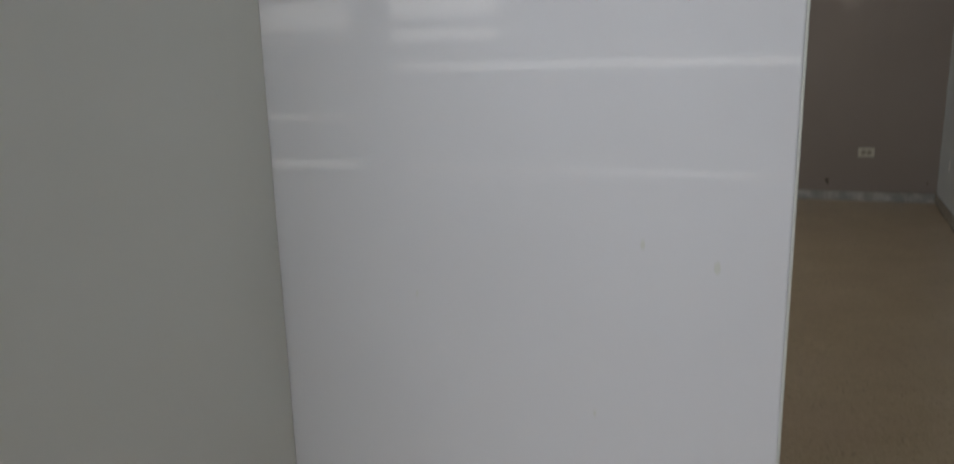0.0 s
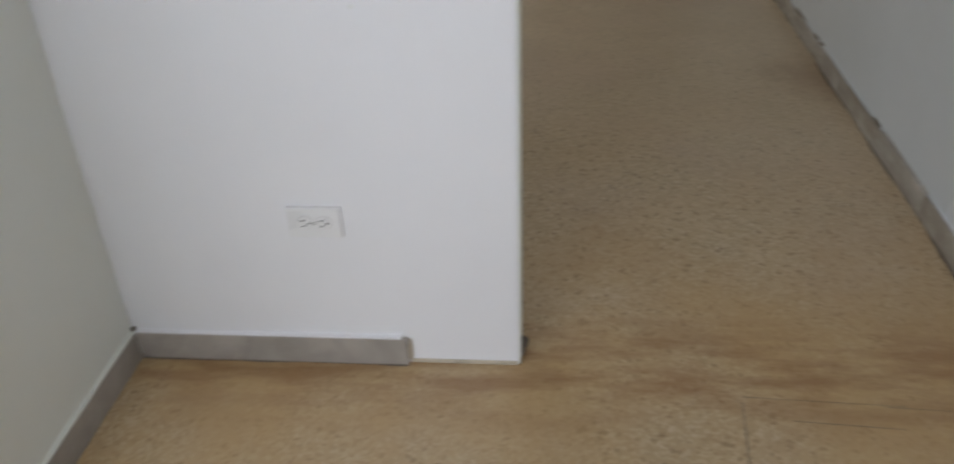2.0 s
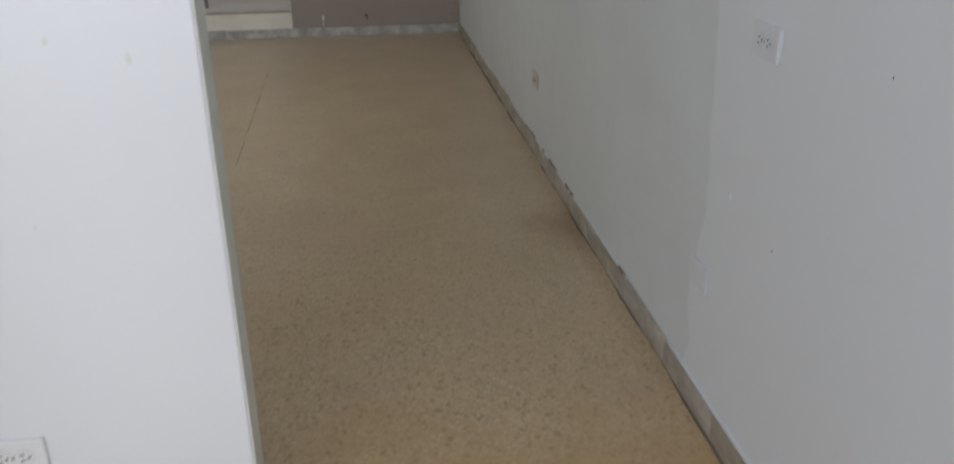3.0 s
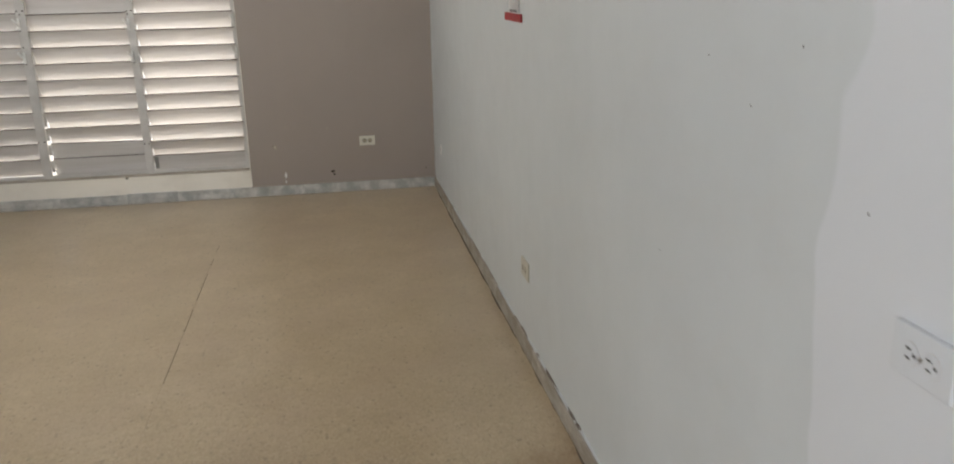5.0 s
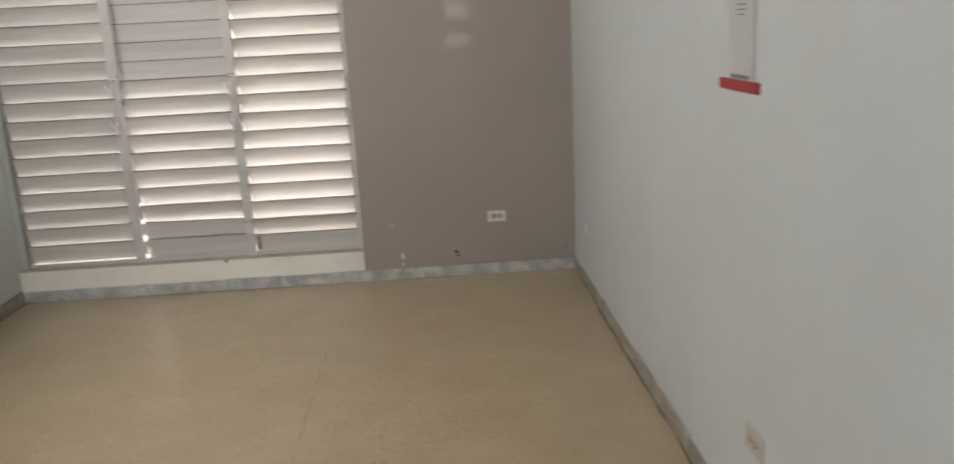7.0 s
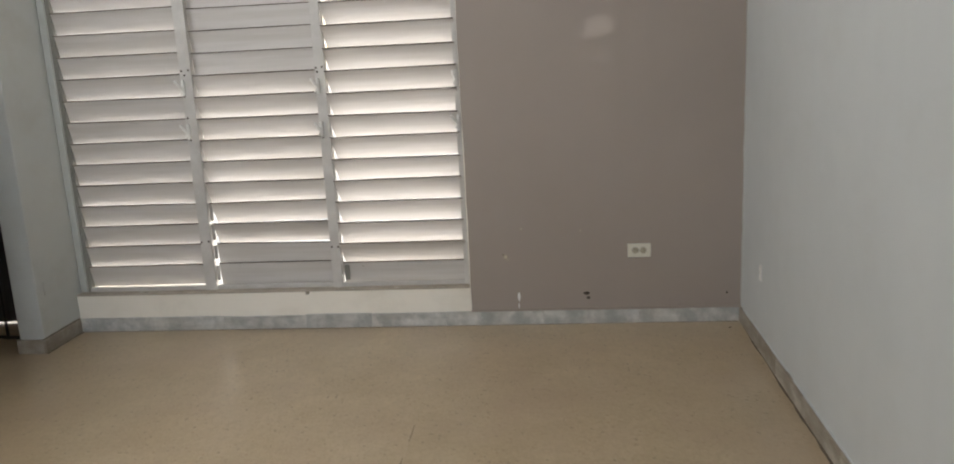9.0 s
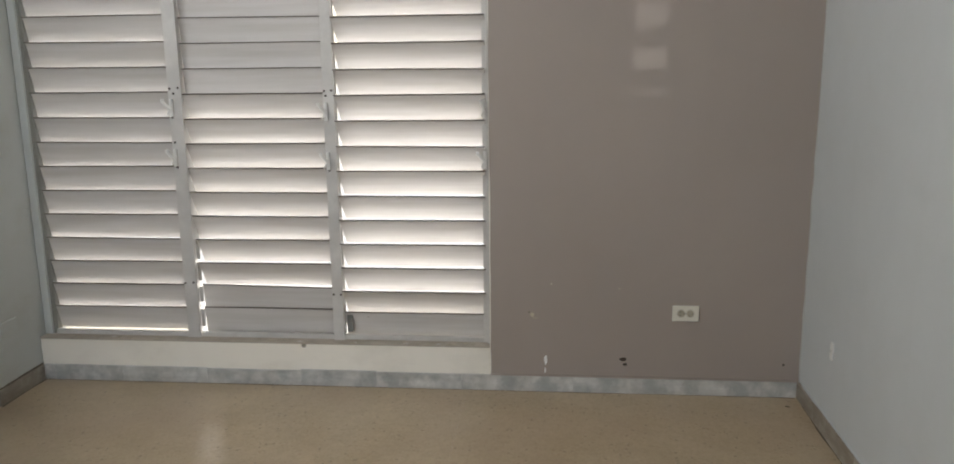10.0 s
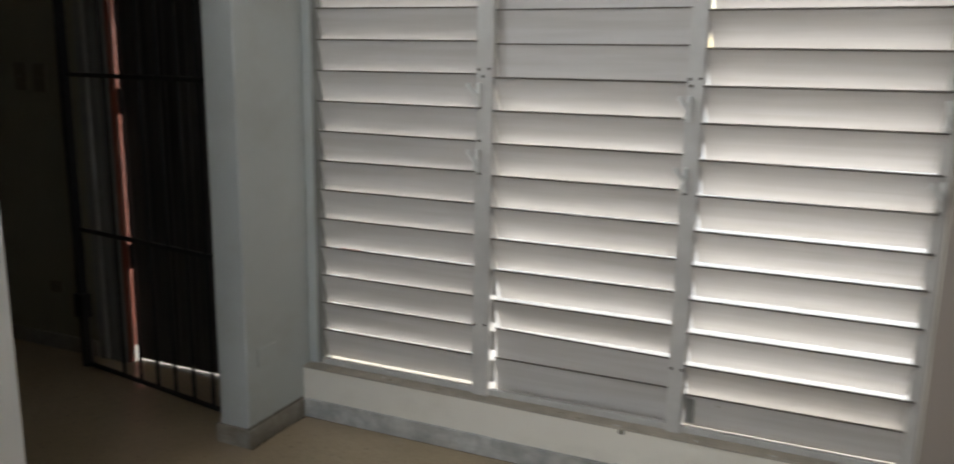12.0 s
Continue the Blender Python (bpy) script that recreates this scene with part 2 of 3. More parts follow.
# dark colour of the slats' top lips, standing in for shade
M_LIPSHADE = plain("dark grey lip shade", (0.16, 0.145, 0.125), 0.7, 0.3, 20, 150, 0.2)
M_FRAME = plain("white frame enamel", (0.60, 0.585, 0.56), 0.42, 0.16, 9, 80, 0.2, 0.002)
M_LIP = plain("dusty sill mortar", (0.40, 0.36, 0.29), 0.75, 0.3, 12, 110, 0.4, 0.004)
M_SILL = plain("mortar sill", (0.50, 0.45, 0.37), 0.75, 0.25, 12, 110, 0.4, 0.004)
M_PLASTIC = plain("white plastic", (0.80, 0.80, 0.78), 0.3, 0.05, 8, 60, 0.03)
M_IVORY = plain("ivory plastic", (0.72, 0.70, 0.61), 0.35, 0.08, 12, 60, 0.05)
M_DUSTY = plain("dusty ivory plastic", (0.52, 0.50, 0.425), 0.4, 0.12, 12, 60, 0.05)
M_FACE = plain("soiled socket face", (0.50, 0.455, 0.35), 0.45, 0.3, 40, 160, 0.1)
M_PAINTED = plain("painted-over plastic", (0.60, 0.622, 0.645), 0.45, 0.05, 8, 60, 0.1)
# ivory darkened in colour so the plates sink into the dim entry
M_DULL = plain("dimmed ivory plastic", (0.22, 0.20, 0.145), 0.5, 0.15, 12, 60, 0.05)
M_SLOT = plain("dark slot", (0.03, 0.028, 0.025), 0.6, 0.2)
M_ZINC = plain("zinc screw", (0.45, 0.44, 0.42), 0.35, 0.2, metal=1.0)
M_BOLT = plain("rusty bolt", (0.07, 0.05, 0.04), 0.6, 0.4, 30, 200, metal=0.4)
M_PAPER = plain("white paper", (0.84, 0.84, 0.83), 0.6, 0.03, 4, 200, 0.05, 0.0005)
M_INK = plain("grey ink", (0.22, 0.22, 0.23), 0.7, 0.2)
M_RED = plain("red tape", (0.36, 0.012, 0.02), 0.4, 0.2, 14, 90, 0.1)
M_IRON = plain("black gate iron", (0.025, 0.025, 0.027), 0.5, 0.3, 10, 120, 0.3)
M_DOOR = wood("dark stained door", (0.045, 0.044, 0.043), (0.085, 0.082, 0.078))
M_REDWOOD = wood("reddish varnished timber", (0.25, 0.065, 0.035), (0.34, 0.10, 0.055))
M_JAMB = plain("grey jamb paint", (0.30, 0.30, 0.28), 0.5, 0.2, 6, 80)
M_TERRA = plain("terracotta render", (0.17, 0.045, 0.025), 0.8, 0.25, 3, 60, 0.4, 0.004)
M_YARD = plain("sunlit concrete", (0.46, 0.44, 0.40), 0.85, 0.25, 0.6, 18, 0.4, 0.006)


# ---- building helpers ----
def box(bm, x0, x1, y0, y1, z0, z1, bevel=0.0, m=None):
    """An axis-aligned block, with bevelled edges, added to bm."""
    tmp = bmesh.new()
    bmesh.ops.create_cube(tmp, size=1.0)
    bmesh.ops.transform(tmp, matrix=Matrix.LocRotScale(((x0 + x1) / 2, (y0 + y1) / 2, (z0 + z1) / 2), None, (abs(x1 - x0), abs(y1 - y0), abs(z1 - z0))), verts=tmp.verts)
    if bevel:
        bmesh.ops.bevel(tmp, geom=tmp.edges[:], offset=bevel, segments=2, affect="EDGES", profile=0.6)
    if m is not None:
        bmesh.ops.transform(tmp, matrix=m, verts=tmp.verts)
    join(bm, tmp)
    return bm


def join(bm, tmp):
    me = bpy.data.meshes.new("tmp")
    tmp.to_mesh(me)
    tmp.free()
    bm.from_mesh(me)
    bpy.data.meshes.remove(me)


def rod(bm, a, b, r, n=10, r2=None):
    a, b = Vector(a), Vector(b)
    tmp = bmesh.new()
    bmesh.ops.create_cone(tmp, cap_ends=True, segments=n, radius1=r, radius2=r if r2 is None else r2, depth=(b - a).length)
    bmesh.ops.transform(tmp, matrix=Matrix.Translation((a + b) / 2) @ (b - a).to_track_quat("Z", "Y").to_matrix().to_4x4(), verts=tmp.verts)
    join(bm, tmp)
    return bm


def blob(bm, c, size, seed, rough=0.35):
    """A small uneven lump or stain."""
    tmp = bmesh.new()
    bmesh.ops.create_icosphere(tmp, subdivisions=2, radius=1.0)
    for v in tmp.verts:
        v.co *= 1 + rough * noise.noise(v.co * 1.7 + Vector((seed, 0, seed)))
        v.co = Vector((v.co.x * size[0], v.co.y * size[1], v.co.z * size[2])) + Vector(c)
    join(bm, tmp)
    return bm


def part(name, bm, material, parent=None, label=""):
    me = bpy.data.meshes.new(name)
    bm.to_mesh(me)
    bm.free()
    me.materials.append(material)
    ob = new(name, me)
    if parent is not None:
        ob.parent = parent
    return tagged(ob, label)


def slab(name, label, category, mat, *dims, bevel=0.003):
    return tagged(part(name, box(bmesh.new(), *dims, bevel), mat), label, category, "", "structure")


CEIL = 2.6
WY, WT, WX = -5.109, 0.08, -0.9965      # partition: face, thickness, free end
AX = -1.822                            # short wall beside it
XL = -3.18                             # left wall of the room
BB = 0.067                             # skirting height

# ---- large structure ----
floor = tagged(new("floor"), "worn sandy beige terrazzo floor with fine stone chips", "floor", "", "structure")
JX = -1.335
part("bay", box(bmesh.new(), JX + 0.0015, 0.15, -8.3, 0.12, -0.12, 0.0, 0.001), M_FLOOR, floor)
part("bay", box(bmesh.new(), -6.2, JX - 0.0015, -8.3, 0.12, -0.12, 0.0, 0.001), M_FLOOR, floor)
for i in range(14):
    # the joint is filled with dirt here and there, ground flush elsewhere
    a, full = -2.75 + 0.12 * i, i in (3, 6, 10, 12)
    part("joint", box(bmesh.new(), JX - 0.0015, JX + 0.0015, a, a + 0.12, -0.12, -0.0003 if full else -0.0012), M_FLOOR if full else M_JOINT, floor)
part("joint", box(bmesh.new(), JX - 0.0015, JX + 0.0015, -8.3, -2.75, -0.12, -0.0002), M_FLOOR, floor)
part("joint", box(bmesh.new(), JX - 0.0015, JX + 0.0015, -1.07, 0.12, -0.12, -0.0002), M_FLOOR, floor)
slab("ceiling", "plain white plastered ceiling", "ceiling", M_CEIL, -6.3, 0.15, -8.3, 0.25, CEIL, CEIL + 0.12)

slab("wall_east", "pale blue grey painted wall with patched paint", "wall", M_RIGHT, 0.0, 0.15, -8.3, 0.0, -0.12, CEIL)
slab("wall_north_taupe", "taupe painted wall beside the louvred window", "wall", M_TAUPE, -1.238, 0.15, 0.0, 0.15, -0.12, CEIL)
slab("wall_north_sill", "low cream painted wall under the louvred window", "wall", M_CREAM, XL, -1.238, 0.0, 0.15, -0.12, 0.180)
slab("wall_north_head", "cream painted wall above the louvred window", "wall", M_CREAM, XL, -1.238, 0.0, 0.15, 2.22, CEIL)
slab("wall_pier", "pale grey pier beside the louvred window", "wall", M_PIER, -3.30, XL, -0.297, 0.25, -0.12, CEIL, bevel=0.006)
slab("wall_west_far", "white painted room wall beside the added side opening", "wall", M_WHITE, -3.30, XL, WY + WT, -3.25, -0.12, CEIL)
slab("wall_west_sill", "white painted room wall under the added high opening", "wall", M_WHITE, -3.30, XL, -3.25, -1.09, -0.12, 1.74)
slab("wall_west_head", "white painted wall over the added side opening", "wall", M_WHITE, -3.30, XL, -3.25, -1.09, 2.42, CEIL)
# unseen opening and panel, made up to hold the west fill lamp
side = tagged(new("fill_opening"), "unseen side opening added for the fill lamp, backed by a white panel", "window", "", "structure")
part("pane", box(bmesh.new(), -3.27, -3.262, -3.25, -1.09, 1.74, 2.42), M_PAPER, side)
slab("lintel_west", "white painted lintel over the doorway", "wall", M_WHITE, -3.30, XL, -1.09, -0.297, 2.1, CEIL)


def leaning(ob, slope):
    """Old masonry a little out of plumb: its faces drift along x with height."""
    for v in ob.data.vertices:
        v.co.x += slope * v.co.z
    return ob


leaning(slab("wall_partition", "white painted partition wall with a free end", "wall", M_WHITE, AX - 0.05, WX - 0.004, WY, WY + WT, -0.12, CEIL, bevel=0.003), 0.009)
leaning(slab("wall_partition_end", "pale green grey end of the partition", "wall", M_GREEN, WX - 0.004, WX, WY + 0.002, WY + WT, -0.12, CEIL, bevel=0.0015), 0.009)
leaning(slab("wall_stub", "short pale green grey wall with a white end", "wall", M_GREEN, AX - 0.088, AX, -5.797, WY, -0.12, CEIL, bevel=0.004), 0.021)
leaning(slab("wall_stub_end", "white painted end of the short wall", "wall", M_WHITE, AX - 0.09, AX + 0.002, -5.806, -5.797, -0.12, CEIL, bevel=0.003), 0.021)
slab("wall_hall_west", "old cream painted hall wall in the entry's dimmed colour", "wall", M_DIMCREAM, -6.3, -6.15, -8.3, 0.25, -0.12, CEIL)
# unseen wall, added so that hall light doesn't reach the entry
slab("entry_light_block", "unseen wall added to keep hall light out of the entry", "wall", M_DIMCREAM, -6.15, -3.30, WY, WY + WT, -0.12, CEIL)
slab("wall_entry", "old cream painted entry wall, dimness put into its colour", "wall", M_DIMCREAM, -6.15, -4.29, 0.10, 0.25, -0.12, CEIL)
slab("lintel_entry", "old cream painted lintel over the entry gate, colour dimmed", "wall", M_DIMCREAM, -4.29, -3.30, 0.10, 0.25, 2.15, CEIL)


def cut_wall(name, label, mat, x0, x1, y0, y1, z0, z1, holes):
    """A wall along x with rectangular openings that go through it."""
    xs = sorted({x0, x1, *(v for h in holes for v in h[:2])})
    zs = sorted({z0, z1, *(v for h in holes for v in h[2:])})
    bm = bmesh.new()
    for a, b in zip(xs, xs[1:]):
        for c, d in zip(zs, zs[1:]):
            mx, mz = (a + b) / 2, (c + d) / 2
            if not any(h[0] < mx < h[1] and h[2] < mz < h[3] for h in holes):
                box(bm, a, b, y0, y1, c, d)
    bmesh.ops.remove_doubles(bm, verts=bm.verts[:], dist=1e-5)
    return tagged(part(name, bm, mat), label, "wall", "", "structure")


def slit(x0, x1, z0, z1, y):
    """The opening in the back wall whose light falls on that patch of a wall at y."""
    k = (-8.2 - PATCH_LAMP.y) / (y - PATCH_LAMP.y)
    return tuple(PATCH_LAMP.x + (v - PATCH_LAMP.x) * k for v in (x0, x1)) + tuple(PATCH_LAMP.z + (v - PATCH_LAMP.z) * k for v in (z0, z1))


# slits traced back from the light bands and patches they have to throw
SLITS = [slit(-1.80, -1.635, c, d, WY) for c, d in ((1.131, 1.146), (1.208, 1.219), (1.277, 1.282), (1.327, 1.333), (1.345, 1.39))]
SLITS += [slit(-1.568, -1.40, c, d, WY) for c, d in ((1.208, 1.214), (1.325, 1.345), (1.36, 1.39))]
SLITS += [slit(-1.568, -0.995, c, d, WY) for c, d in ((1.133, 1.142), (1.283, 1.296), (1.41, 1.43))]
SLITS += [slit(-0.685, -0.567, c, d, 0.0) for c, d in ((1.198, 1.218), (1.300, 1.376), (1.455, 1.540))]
cut_wall("wall_south", "unseen white back wall with slits cut to throw the light patches", M_WHITE, -6.15, 0.0, -8.22, -8.2, -0.12, CEIL, SLITS)

# yard outside
slab("ground", "pale sunlit concrete yard", "ground", M_YARD, -300, 300, -300, 400, -0.35, -0.13)


# ---- skirtings ----
def skirting(label, mat, pieces):
    """A row of skirting tiles; each piece is x0, x1, y0, y1, height."""
    s = tagged(new("baseboard"), label, "baseboard", "", "structure")
    for x0, x1, y0, y1, h in pieces:
        part("tile", box(bmesh.new(), x0, x1, y0, y1, 0.0005, h, 0.0016), mat, s)
    return s


def lengths(a, b, step, seed):
    r, out, p = random.Random(seed), [], a
    while p < b - 0.05:
        q = min(b, p + step * r.uniform(0.8, 1.15))
        if b - q < 0.12:
            q = b
        out.append((p, q - 0.0006, BB + r.uniform(-0.003, 0.003)))
        p = q
    return out


skirting("grey veined marble skirting under the window wall", M_MARBLE, [(a, b, -0.012, 0.0, h) for a, b, h in lengths(XL + 0.012, -0.012, 0.40, 3)])
skirting("grey veined marble skirting along the pale wall", M_MARBLE_D, [(-0.012, 0.0, a, b, h) for a, b, h in lengths(-8.1, -0.012, 0.40, 5)])
skirting("grey veined marble skirting round the pier", M_MARBLE_D, [(XL, XL + 0.012, -0.309, -0.012, BB), (-3.31, XL, -0.309, -0.297, BB - 0.001)])
skirting("brown grey ceramic skirting on the partition", M_SKIRT, [(AX + 0.012, -1.229, WY - 0.012, WY, BB)])
skirting("brown grey ceramic skirting on the short wall", M_SKIRT, [(AX, AX + 0.012, -5.46, WY - 0.012, BB), (AX, AX + 0.012, -5.806, -5.462, BB + 0.001)])
skirting("dark ceramic skirting of the entry", M_SKIRT, [(a, b, 0.088, 0.10, h) for a, b, h in lengths(-6.1, -4.30, 0.4, 9)])
skirting("grey marble skirting along the room wall", M_MARBLE, [(XL, XL + 0.012, a, b, h) for a, b, h in lengths(WY + WT, -1.09, 0.4, 11)])

# ---- louvred window ----
window = tagged(new("window_1"), "tall white louvred metal window in three bays, slats nearly closed", "window", "", "structure")
WINY, LOW = 0.078, 0.196
TOP = 2.2
BAYS = [(-3.128, -2.537), (-2.474, -1.902), (-1.848, -1.262)]
part("sill", box(bmesh.new(), XL, -1.238, -0.003, 0.15, 0.180, 0.188, 0.003), M_SILL, window, "dusty mortar sill")
part("reveal", box(bmesh.new(), XL + 0.001, -3.146, 0.040, 0.13, 0.188, TOP, 0.003), M_PIER, window, "grey plaster reveal")
part("jamb", box(box(bmesh.new(), -3.1455, -3.138, 0.050, 0.13, 0.188, TOP, 0.002), -3.139, -3.132, 0.06, 0.12, 0.188, TOP, 0.002), M_JAMB, window, "grimy grey jamb")
part("jamb", box(box(bmesh.new(), -1.250, -1.2385, 0.030, 0.13, 0.188, TOP, 0.003), -1.266, -1.249, 0.045, 0.12, 0.188, TOP, 0.002), M_FRAME, window)
for x0, x1 in ((-2.533, -2.478), (-1.898, -1.852)):
    bm = box(bmesh.new(), x0, x1, 0.034, 0.042, 0.188, TOP, 0.002)          # front flange
    box(bm, x0 + 0.006, x0 + 0.012, 0.042, 0.12, 0.188, TOP, 0.001)
    box(bm, x1 - 0.012, x1 - 0.006, 0.042, 0.12, 0.188, TOP, 0.001)
    box(bm, (x0 + x1) / 2 - 0.003, (x0 + x1) / 2 + 0.003, 0.0345, 0.0415, 0.188, TOP)
    part("mullion", bm, M_FRAME, window)
part("head", box(bmesh.new(), XL, -1.2385, 0.034, 0.13, TOP, 2.22, 0.003), M_FRAME, window)
for x0, x1, z1 in ((-3.13, -2.53, 0.2075), (-2.48, -1.895, 0.2085), (-1.855, -1.266, 0.2075)):
    part("bottom_rail", box(bmesh.new(), x0, x1, 0.046, 0.064, 0.188, z1, 0.002), M_FRAME, window)


def slat_mesh(width, half=0.0585):
    """A rolled metal louvre: shallow curve, folded lips and two pressed ribs."""
    n = 12
    prof = []
    for i in range(n + 1):
        u = -1 + 2 * i / n
        y = 0.002 * (1 - u * u)
        prof.append((y, u * half))
    prof = [(prof[0][0] + 0.006, prof[0][1] + 0.0005)] + prof + [(prof[-1][0] - 0.003, prof[-1][1] + 0.0005), (prof[-1][0] - 0.003, prof[-1][1] - 0.004)]
    bm = bmesh.new()
    rows = []
    for x in (0.0, width * 0.33, width * 0.67, width):
        rows.append([bm.verts.new((x, y, z)) for y, z in prof] + [bm.verts.new((x, y + 0.0016, z)) for y, z in reversed(prof)])
    m = len(rows[0])
    for a, b in zip(rows, rows[1:]):
        for i in range(m):
            f = bm.faces.new((a[i], a[(i + 1) % m], b[(i + 1) % m], b[i]))
            # top lip gets the dark colour: shade painted at each overlap
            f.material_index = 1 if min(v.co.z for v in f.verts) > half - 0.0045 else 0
    bm.faces.new(rows[0][::-1])
    bm.faces.new(rows[-1])
    bmesh.ops.recalc_face_normals(bm, faces=bm.faces[:])
    me = bpy.data.meshes.new("slat")
    bm.to_mesh(me)
    bm.free()
    me.materials.append(M_SLAT)
    me.materials.append(M_LIPSHADE)
    return me


rng = random.Random(4)
N_SLATS = 19
HALF, LOWEST = (0.0562, 0.0632, 0.0785), 0.0562
EDGE, PITCHES = (0.1155, 0.1195, 0.1085), (0.1011, 0.0999, 0.1002)
for bay, (x0, x1) in enumerate(BAYS):
    x0, x1 = x0 - 0.0095, x1 + 0.0085
    me, short = slat_mesh(x1 - x0 - 0.002, HALF[bay]), slat_mesh(x1 - x0 - (0.007 if bay == 2 else 0.018), HALF[bay])
    lowest = slat_mesh(x1 - x0 - (0.007 if bay == 2 else 0.002), LOWEST)
    for k in range(N_SLATS):
        tilt = (16.0, 30.0, 44.5)[bay] + rng.uniform(-0.8, 0.8)
        if bay == 1 and (k >= 10 or k < 2):
            tilt = 8.0 + rng.uniform(-0.8, 0.8)
        if bay == 2 and k < 5:
            tilt -= 1.6 * (5 - k)
        if bay != 1 and k == 0:
            tilt = 15.0
        half = LOWEST if k == 0 and bay != 1 else HALF[bay]
        z = LOW + EDGE[bay] + PITCHES[bay] * (k + 1) - 0.1 - half * math.cos(radians(tilt))
        cut = bay == 2 or (bay == 1 and k < 4)
        gap = 0.006 if bay == 2 else 0.017 if cut else 0.001
        ob = new("slat", lowest if half == LOWEST else short if cut else me)
        ob.parent = window
        ob.matrix_local = pose(x0 + gap, WINY, z, tilt, rng.uniform(-0.25, 0.25) + (0.9 if bay == 1 and k == 1 else 0), 0)
        # pivot clip that closes the slat's end but for a small hole
        if cut:
            hole = (0.030, 0.040, 0.026, 0.018)[k] if bay == 1 else 0.014
            part("clip", box(bmesh.new(), x0 + 0.0005, x0 + gap + 0.001, WINY - 0.012, WINY - 0.010, z - 0.055 + hole, z + 0.05, 0.0005), M_FRAME, window)


def latch(x, z, side, spread):
    """A painted lever operator: plate on the frame, hooked lever and pivot."""
    bm = box(bmesh.new(), x - 0.005, x + 0.008, 0.020, 0.034, z - 0.036, z + 0.036, 0.003)
    rod(bm, (x, 0.034, z), (x, 0.016, z), 0.007)
    plate = part("latch", bm, M_PLASTIC, window, "white painted lever latch")
    bm = bmesh.new()
    pts = [(x, 0.018, z - 0.004), (x + side * spread * 0.5, 0.008, z + 0.010), (x + side * spread, 0.002, z + 0.028)]
    for a, b, r in ((pts[0], pts[1], 0.008), (pts[1], pts[2], 0.007)):
        rod(bm, a, b, r, 8, r * 0.8)
    box(bm, pts[2][0] - 0.006, pts[2][0] + 0.006, -0.004, 0.006, pts[2][2] - 0.006, pts[2][2] + 0.008, 0.002)
    rod(bm, (x, 0.019, z - 0.006), (x + side * 0.012, 0.014, z - 0.03), 0.0045, 8, 0.003)
    part("lever", bm, M_PLASTIC, plate)


for x, z, side, spread in ((-2.522, 1.160, -1, 0.022), (-2.522, 0.958, -1, 0.020), (-1.888, 1.142, -1, 0.020), (-1.888, 0.945, -1, 0.020), (-1.256, 1.150, -1, 0.010), (-1.256, 0.950, -1, 0.026)):
    latch(x, z, side, spread)
for x, z in ((-2.524, 1.236), (-2.490, 1.238), (-2.510, 1.216), (-2.522, 1.120), (-2.520, 1.020), (-2.518, 0.918), (-2.526, 0.428), (-2.490, 0.430), (-1.891, 1.222), (-1.862, 1.224), (-1.886, 1.204), (-1.884, 0.906), (-1.890, 0.388), (-1.860, 0.387), (-1.258, 1.207), (-1.258, 0.905)):
    part("bolt", rod(bmesh.new(), (x, 0.035, z), (x, 0.0315, z), 0.0048, 8), M_BOLT, window)
# hand-sized dirty corner plate and crumbs of paint along the sill
part("corner_plate", box(bmesh.new(), -1.846, -1.822, 0.066, 0.070, 0.215, 0.290, 0.001), M_JAMB, window)
for i in range(26):
    r = random.Random(100 + i)
    x = r.uniform(-3.1, -1.27)
    part("flake", blob(bmesh.new(), (x, r.uniform(0.0, 0.03), 0.1885), (r.uniform(0.004, 0.012), 0.004, 0.002), i), r.choice((M_PLASTER, M_FRAME, M_LIP)), window)
part("drip", blob(bmesh.new(), (-2.02, -0.001, 0.174), (0.010, 0.002, 0.010), 5), M_LIP, window)

# ---- sockets, switches and plates ----
def socket(name, label, m, w, h, mat, outlets=2, screw=True, depth=0.006):
    """A wall plate in its own x-z plane, facing -y, with socket faces, slots and a screw."""
    s = tagged(new(name), label, "socket" if outlets else "wall plate", "sockets and plates on the walls")
    s.matrix_world = m
    part("plate", box(bmesh.new(), -w / 2, w / 2, -depth, 0.0, -h / 2, h / 2, 0.0025), mat, s)
    for i in range(outlets):
        cx = (i - (outlets - 1) / 2) * w * 0.34
        bm = bmesh.new()
        e = 0.006 - depth
        rod(bm, (cx, 0.0, 0), (cx, e - 0.0075, 0), 0.0148, 20)
        face = part("socket_face", bm, M_FACE if mat in (M_IVORY, M_DUSTY) else mat, s)
        part("groove", rod(bmesh.new(), (cx, e - 0.005, 0), (cx, e - 0.0064, 0), 0.0156, 20), M_LIP if mat is M_IVORY else M_FRAME, face)
        for dx, dz, a, b in ((-0.003, 0.006, 0.0085, 0.0024), (-0.003, -0.006, 0.0075, 0.0024)):
            part("slot", box(bmesh.new(), cx + dx - a / 2, cx + dx + a / 2, e - 0.0081, e - 0.0070, dz - b / 2, dz + b / 2), M_SLOT, face)
        part("slot", rod(bmesh.new(), (cx + 0.008, e - 0.0070, 0), (cx + 0.008, e - 0.0081, 0), 0.0026, 10), M_SLOT, face)
    if screw:
        part("screw", rod(bmesh.new(), (0, -depth + 0.001, 0), (0, -depth - 0.0015, 0), 0.0032, 10), M_ZINC, s)
    return s


